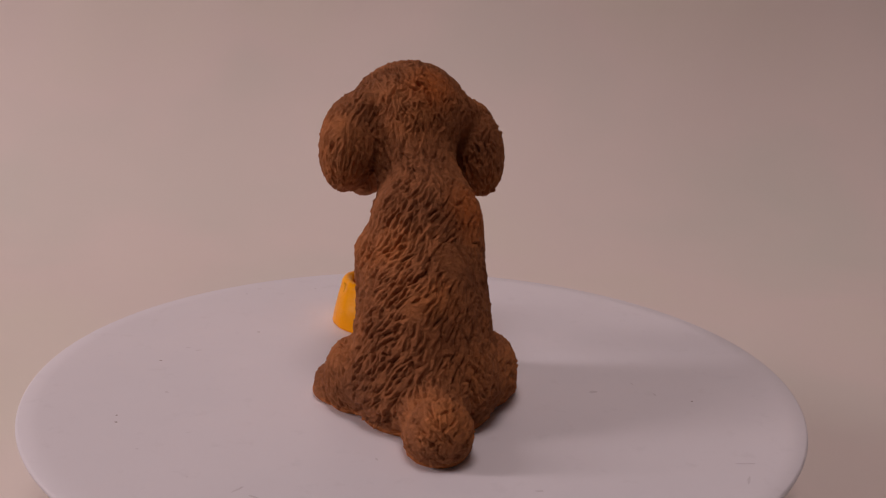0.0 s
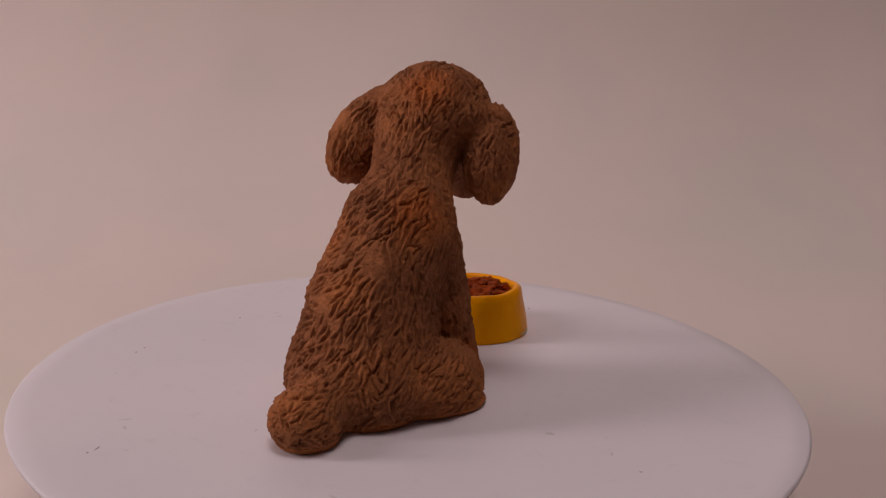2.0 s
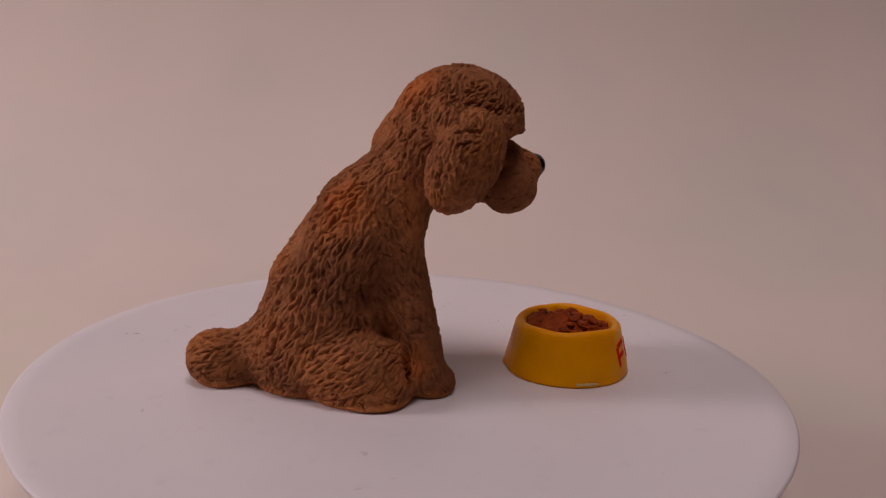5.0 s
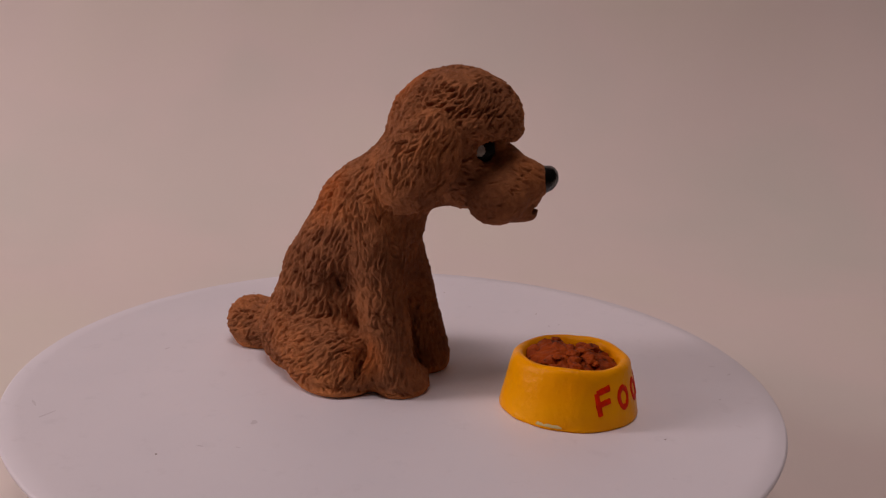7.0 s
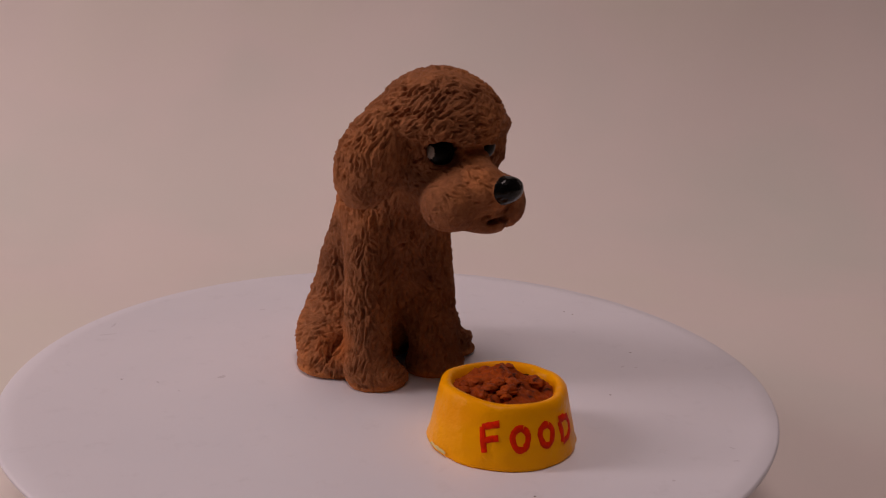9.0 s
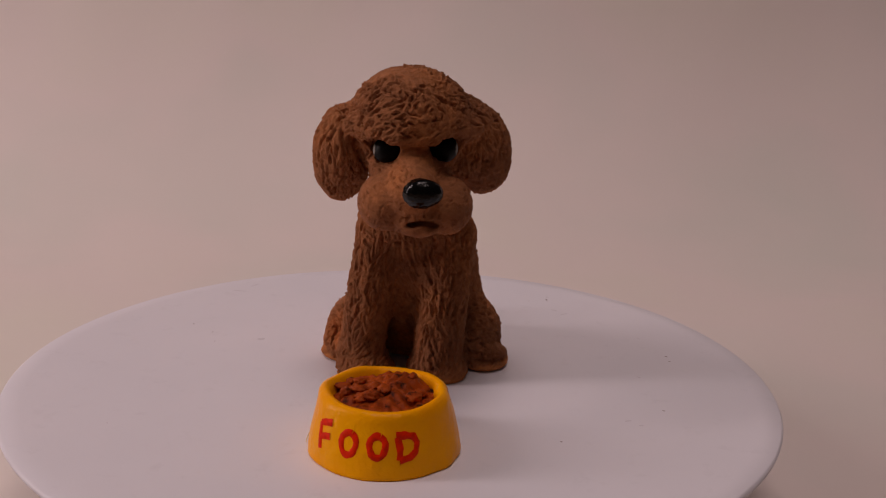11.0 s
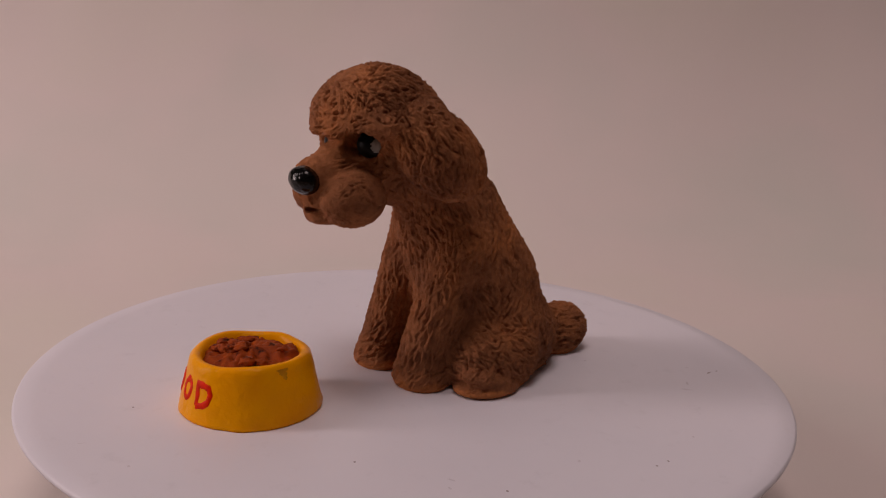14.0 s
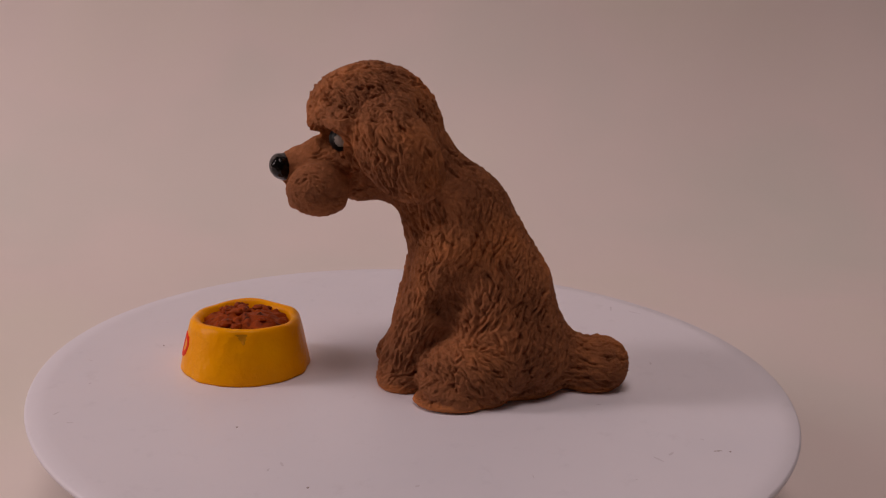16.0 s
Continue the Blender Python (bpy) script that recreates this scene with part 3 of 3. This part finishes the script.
def build_dog():
    points, quads = refine(*clay_surface())
    normals = surface_normals(points, quads)
    owner = np.stack([form_distance(f, points) for f in FORMS]).argmin(0)
    names = [f[0] for f in FORMS]
    nose = names.index("nose")
    strength = np.ones((3, len(points)))
    for start, *values in COMBED:
        for i, n in enumerate(names):
            if n.startswith(start):
                strength[:, owner == i] = np.array(values)[:, None]
    off_table = np.clip((points[:, 2] - GROUND - 0.0003) / 0.0008, 0, 1)
    shift = comb_fur(points, normals, owner, *strength)
    lumps = np.array([noise.fractal(Vector(p * 210), 1.0, 2.0, 3) for p in points])
    crumbs = np.array([noise.fractal(Vector(p * 900), 0.8, 2.0, 2) for p in points])
    shift += (0.22 * lumps + 0.17 * crumbs) * MM * np.clip(0.2 + strength[1], 0, 1) * (owner != nose)
    shift[owner == nose] += 0.10 * MM * lumps[owner == nose]
    points = points + normals * (shift * off_table)[:, None]
    points[:, 2] = np.maximum(points[:, 2], GROUND)
    look_up = np.where((owner[quads] == nose).sum(1) >= 3, 1, 0)
    # painted eyes: domed ovals, dark with a white outer edge
    for x, y, z, r, outward in EYES:
        rows, steps = 48, 72
        lat = np.linspace(0.02, math.pi - 0.02, rows)[:, None]
        lon = np.linspace(0, 2 * math.pi, steps, endpoint=False)[None, :]
        ball = np.stack((np.sin(lat) * np.cos(lon), np.sin(lat) * np.sin(lon), np.cos(lat) + 0 * lon), -1).reshape(-1, 3)
        i, j = np.meshgrid(np.arange(rows - 1), np.arange(steps), indexing="ij")
        k = (j + 1) % steps
        skin = np.stack((i * steps + j, (i + 1) * steps + j, (i + 1) * steps + k, i * steps + k), -1).reshape(-1, 4)
        way = np.array(Vector(outward).normalized())
        mid = ball[skin].mean(1)
        ragged = np.array([0.05 * noise.noise(Vector(m * 6)) for m in mid])
        look_up = np.concatenate((look_up, np.where(mid @ way + ragged > 0.87, 3, 2)))
        quads = np.concatenate((quads, skin + len(points)))
        points = np.concatenate((points, (ball * r + np.array((x, y, z))) * MM))
    me = bpy.data.meshes.new("dog_figurine")
    me.vertices.add(len(points))
    me.vertices.foreach_set("co", points.astype(np.float32).ravel())
    me.loops.add(quads.size)
    me.loops.foreach_set("vertex_index", quads.astype(np.int32).ravel())
    me.polygons.add(len(quads))
    me.polygons.foreach_set("loop_start", np.arange(len(quads), dtype=np.int32) * 4)
    me.polygons.foreach_set("material_index", look_up.astype(np.int32))
    me.update(calc_edges=True)
    me.polygons.foreach_set("use_smooth", [True] * len(me.polygons))
    for m in (MAT_CLAY, MAT_BLACK, MAT_EYE, MAT_EYE_WHITE):
        me.materials.append(m)
    return tagged(new("dog_figurine", me), label="sitting brown clay poodle figurine with black nose and eyes", category="figurine")


# ---------------------------------------------------------------- food bowl
BOWL = (-0.0066, 0.0407)
BOWL_R0, BOWL_R1, BOWL_H = 0.0160, 0.0132, 0.01295


def bowl_radius(z):
    k = z / BOWL_H
    return BOWL_R0 + (BOWL_R1 - BOWL_R0) * k ** 1.12


DENT = (radians(199), 0.0112)  # angle and height of the knock under the rim


def bowl_wobble(a, r, z):
    w = noise.noise((math.cos(a) * 1.6, math.sin(a) * 1.6, z * 130))
    lip = max(0.0, (z / BOWL_H - 0.7)) / 0.3
    foot = 0.0004 * noise.noise((math.cos(a) * 4, math.sin(a) * 4, 3)) if z < 0.001 else 0
    dent = -0.0006 * math.exp(-((a - DENT[0]) / 0.13) ** 2 - ((z - DENT[1]) / 0.0016) ** 2)
    return 0.00040 * w + foot + dent, lip * (0.00035 * math.sin(2 * a + 1.1) + 0.00010 * math.sin(5 * a) + 0.0004 * w)


def build_bowl():
    bowl = tagged(new("dog_bowl"), label="yellow painted clay dog bowl with red lettering", category="bowl")
    bowl.location = (*BOWL, GROUND)
    h = BOWL_H
    prof = [(0.004, 0.0), (BOWL_R0 - 0.0003, 0.0), (BOWL_R0, 0.0004)]
    prof += [(bowl_radius(h * k / 14), h * k / 14) for k in range(1, 14)]
    prof += [(BOWL_R1 - 0.0002, h - 0.0004), (BOWL_R1 - 0.0006, h - 0.0001), (BOWL_R1 - 0.0011, h), (BOWL_R1 - 0.0017, h - 0.0001),
             (BOWL_R1 - 0.0022, h - 0.0006), (BOWL_R1 - 0.0025, h - 0.0015), (BOWL_R1 - 0.0029, h - 0.003), (BOWL_R1 - 0.004, h - 0.0055), (0.003, h - 0.0065)]
    part("body", lathe(prof, 120, 0, 0, bowl_wobble), MAT_YELLOW, bowl, "yellow enamelled bowl wall with thick rim")

    def on_wall(s, z, lift):
        """Arc length from the lettering's middle and height, to a place on the wall."""
        a = LETTER_TURN + s / 0.0168
        r = bowl_radius(z) + bowl_wobble(a, 0, z)[0] + lift
        return Vector((r * math.cos(a), r * math.sin(a), z))

    def letter(strokes, width):
        bm = bmesh.new()
        for stroke in strokes:
            fine = []
            for (s0, z0), (s1, z1) in zip(stroke, stroke[1:]):
                steps = max(2, int(math.hypot(s1 - s0, z1 - z0) / 0.3))
                fine += [(s0 + (s1 - s0) * i / steps, z0 + (z1 - z0) * i / steps) for i in range(steps)]
            fine.append(stroke[-1])
            rows = []
            for i, (s, z) in enumerate(fine):
                a, b = fine[max(0, i - 1)], fine[min(len(fine) - 1, i + 1)]
                d = Vector((b[0] - a[0], b[1] - a[1], 0)).normalized()
                w = width * (0.9 + 0.25 * noise.noise((s * 0.8, z * 0.8, 7)))
                row = []
                for k, lift in ((-1, 0.00002), (-0.7, 0.00014), (0, 0.00018), (0.7, 0.00014), (1, 0.00002)):
                    row.append(bm.verts.new(on_wall((s - d.y * w * k) * MM, (z + d.x * w * k) * MM, lift)))
                rows.append(row)
            for a, b in zip(rows, rows[1:]):
                for k in range(4):
                    bm.faces.new((a[k], a[k + 1], b[k + 1], b[k]))
        bmesh.ops.recalc_face_normals(bm, faces=bm.faces[:])
        return part("letter", bm, MAT_RED, bowl, "red hand-painted letter")

    def oval(cs, cz, rs, rz, lean=0.0):
        out = []
        for i in range(15):
            a = 2 * math.pi * i / 14 + 1.2
            s, z = rs * math.cos(a), rz * math.sin(a)
            out.append((cs + s * (1 + 0.08 * math.sin(3 * a)) + lean * z, cz + z))
        return out

    LETTER_TURN = radians(95.0)
    letter([[(-13.56, 8.65), (-13.0, 5.94), (-12.44, 3.66)], [(-13.55, 8.54), (-11.6, 9.1), (-9.52, 9.49)], [(-13.0, 5.94), (-11.04, 6.51), (-9.56, 6.74)]], 0.76)
    letter([oval(-4.53, 6.55, 1.85, 2.12)], 0.80)
    letter([oval(2.20, 6.65, 1.80, 2.05)], 0.80)
    letter([[(6.7, 8.5), (7.2, 6.3), (7.1, 4.2)], [(6.32, 8.8), (8.7, 8.75), (10.5, 8.35), (11.2, 7.1), (10.7, 5.45), (9.3, 4.5), (7.0, 4.1)]], 0.82)
    # bare spots where the paint missed the foot
    for turn, length in ((radians(13.0), 0.0021), (radians(13.0) - 0.18, 0.0009)):
        bm = bmesh.new()
        rows = []
        for i in range(9):
            k = i / 8
            a = turn + (k - 0.5) * 2 * length / BOWL_R0
            w = 0.00025 * math.sin(math.pi * min(0.97, max(0.03, k))) * (1 + 0.4 * math.sin(9 * k))
            rows.append([bm.verts.new(((bowl_radius(z) + lift) * math.cos(a), (bowl_radius(z) + lift) * math.sin(a), z))
                         for z, lift in ((0.0008, 0.0001), (0.0010 + w, 0.00025), (0.0011 + 2 * w, 0.0001))])
        for a, b in zip(rows, rows[1:]):
            for k in range(2):
                bm.faces.new((a[k], b[k], b[k + 1], a[k + 1]))
        part("chip", bm, MAT_CHIP, bowl, "bare white spot in the paint")
    # a scuff in the paint below the rim
    bm = bmesh.new()
    rows = []
    for i in range(7):
        k = i / 6
        z = 0.0122 - 0.0024 * k
        half = 0.10 * (1 - k) ** 0.7 + 0.012
        row = []
        for j in range(7):
            a = DENT[0] + 0.05 * k + half * (j / 3 - 1) * (1 + 0.3 * noise.noise((k * 4, j, 2)))
            r = bowl_radius(z) + bowl_wobble(a, 0, z)[0] + 0.00012 * (1 - abs(j / 3 - 1)) + 0.00002
            row.append(bm.verts.new((r * math.cos(a), r * math.sin(a), z)))
        rows.append(row)
    for a, b in zip(rows, rows[1:]):
        for j in range(6):
            bm.faces.new((a[j], b[j], b[j + 1], a[j + 1]))
    part("scuff", bm, MAT_SCUFF, bowl, "dull ochre scuff in the paint")
    return bowl


def build_food():
    food = tagged(new("dog_food"), label="heap of dark red-brown kibble filling the yellow bowl", category="food")
    food.location = (*BOWL, GROUND + BOWL_H)
    random.seed(11)
    R = BOWL_R1 - 0.0024
    heap = [(0.003, -0.0062), (R - 0.0016, -0.0055), (R - 0.0004, -0.0026), (R * 0.985, -0.0019)]
    heap += [(R * k / 22, -0.0017 + 0.0024 * (1 - (k / 22) ** 2)) for k in range(21, 0, -1)] + [(0.0003, 0.0007)]

    def lumpy(a, r, z):
        if z < -0.004:
            return 0, 0
        x, y = r * math.cos(a), r * math.sin(a)
        broad = noise.noise((x * 150, y * 150, 6.4))
        cell = noise.voronoi((x * 330, y * 330, 2.0))[0]
        rough = 0.0011 * (cell[1] - cell[0]) + 0.0016 * broad + 0.0007 * noise.noise((x * 700, y * 700, 1)) - 0.0003
        return 0.0005 * noise.noise((math.cos(a) * 5, math.sin(a) * 5, 5)), min(rough, 0.0019)
    part("mash", lathe(heap, 150, 0, 0, lumpy), MAT_FOOD, food)
    for i in range(16):
        a, r = random.uniform(0, 2 * math.pi), R * 0.86 * math.sqrt(random.random())
        bm = bmesh.new()
        bmesh.ops.create_icosphere(bm, subdivisions=3, radius=1)
        size = random.uniform(0.0008, 0.0014)
        sx, sy, sz = size * random.uniform(0.9, 1.6), size * random.uniform(0.9, 1.6), size * random.uniform(0.5, 0.8)
        lift = -0.0011 + 0.0022 * (1 - (r / R) ** 2) + 0.0013 * noise.noise((r * math.cos(a) * 150, r * math.sin(a) * 150, 6.4))
        for v in bm.verts:
            k = 1 + 0.45 * noise.noise(v.co * 1.9 + Vector((i * 3.1, 0, 0))) + 0.15 * noise.noise(v.co * 5 + Vector((0, i * 2.3, 0)))
            v.co = Vector((v.co.x * sx * k + r * math.cos(a), v.co.y * sy * k + r * math.sin(a), v.co.z * sz * k + lift))
        part("kibble", bm, MAT_FOOD, food)
    return food


# ---------------------------------------------------------------- build
build_room()
build_table()
build_backdrop()
TURNTABLE = build_turntable()
build_turntable_base()
DOG = build_dog()
BOWL_THING = build_bowl()
FOOD = build_food()


def turn_at(t):
    """The turntable's turn in degrees, clockwise from above."""
    s = t / 16.0
    return -math.degrees(4.95599 * s + 0.01666 * s * (1 - s) + -0.08718 * s * (1 - s) * (1 - 2 * s))


def motions():
    for thing in (TURNTABLE, DOG, BOWL_THING, FOOD):
        home = Vector(thing.location)
        rows = []
        for i in range(65):
            spin = pose(0, 0, 0, 0, 0, turn_at(i * 0.25))
            rows.append((i * 0.25, spin @ Matrix.Translation(home)))
        walk(thing, rows)


motions()
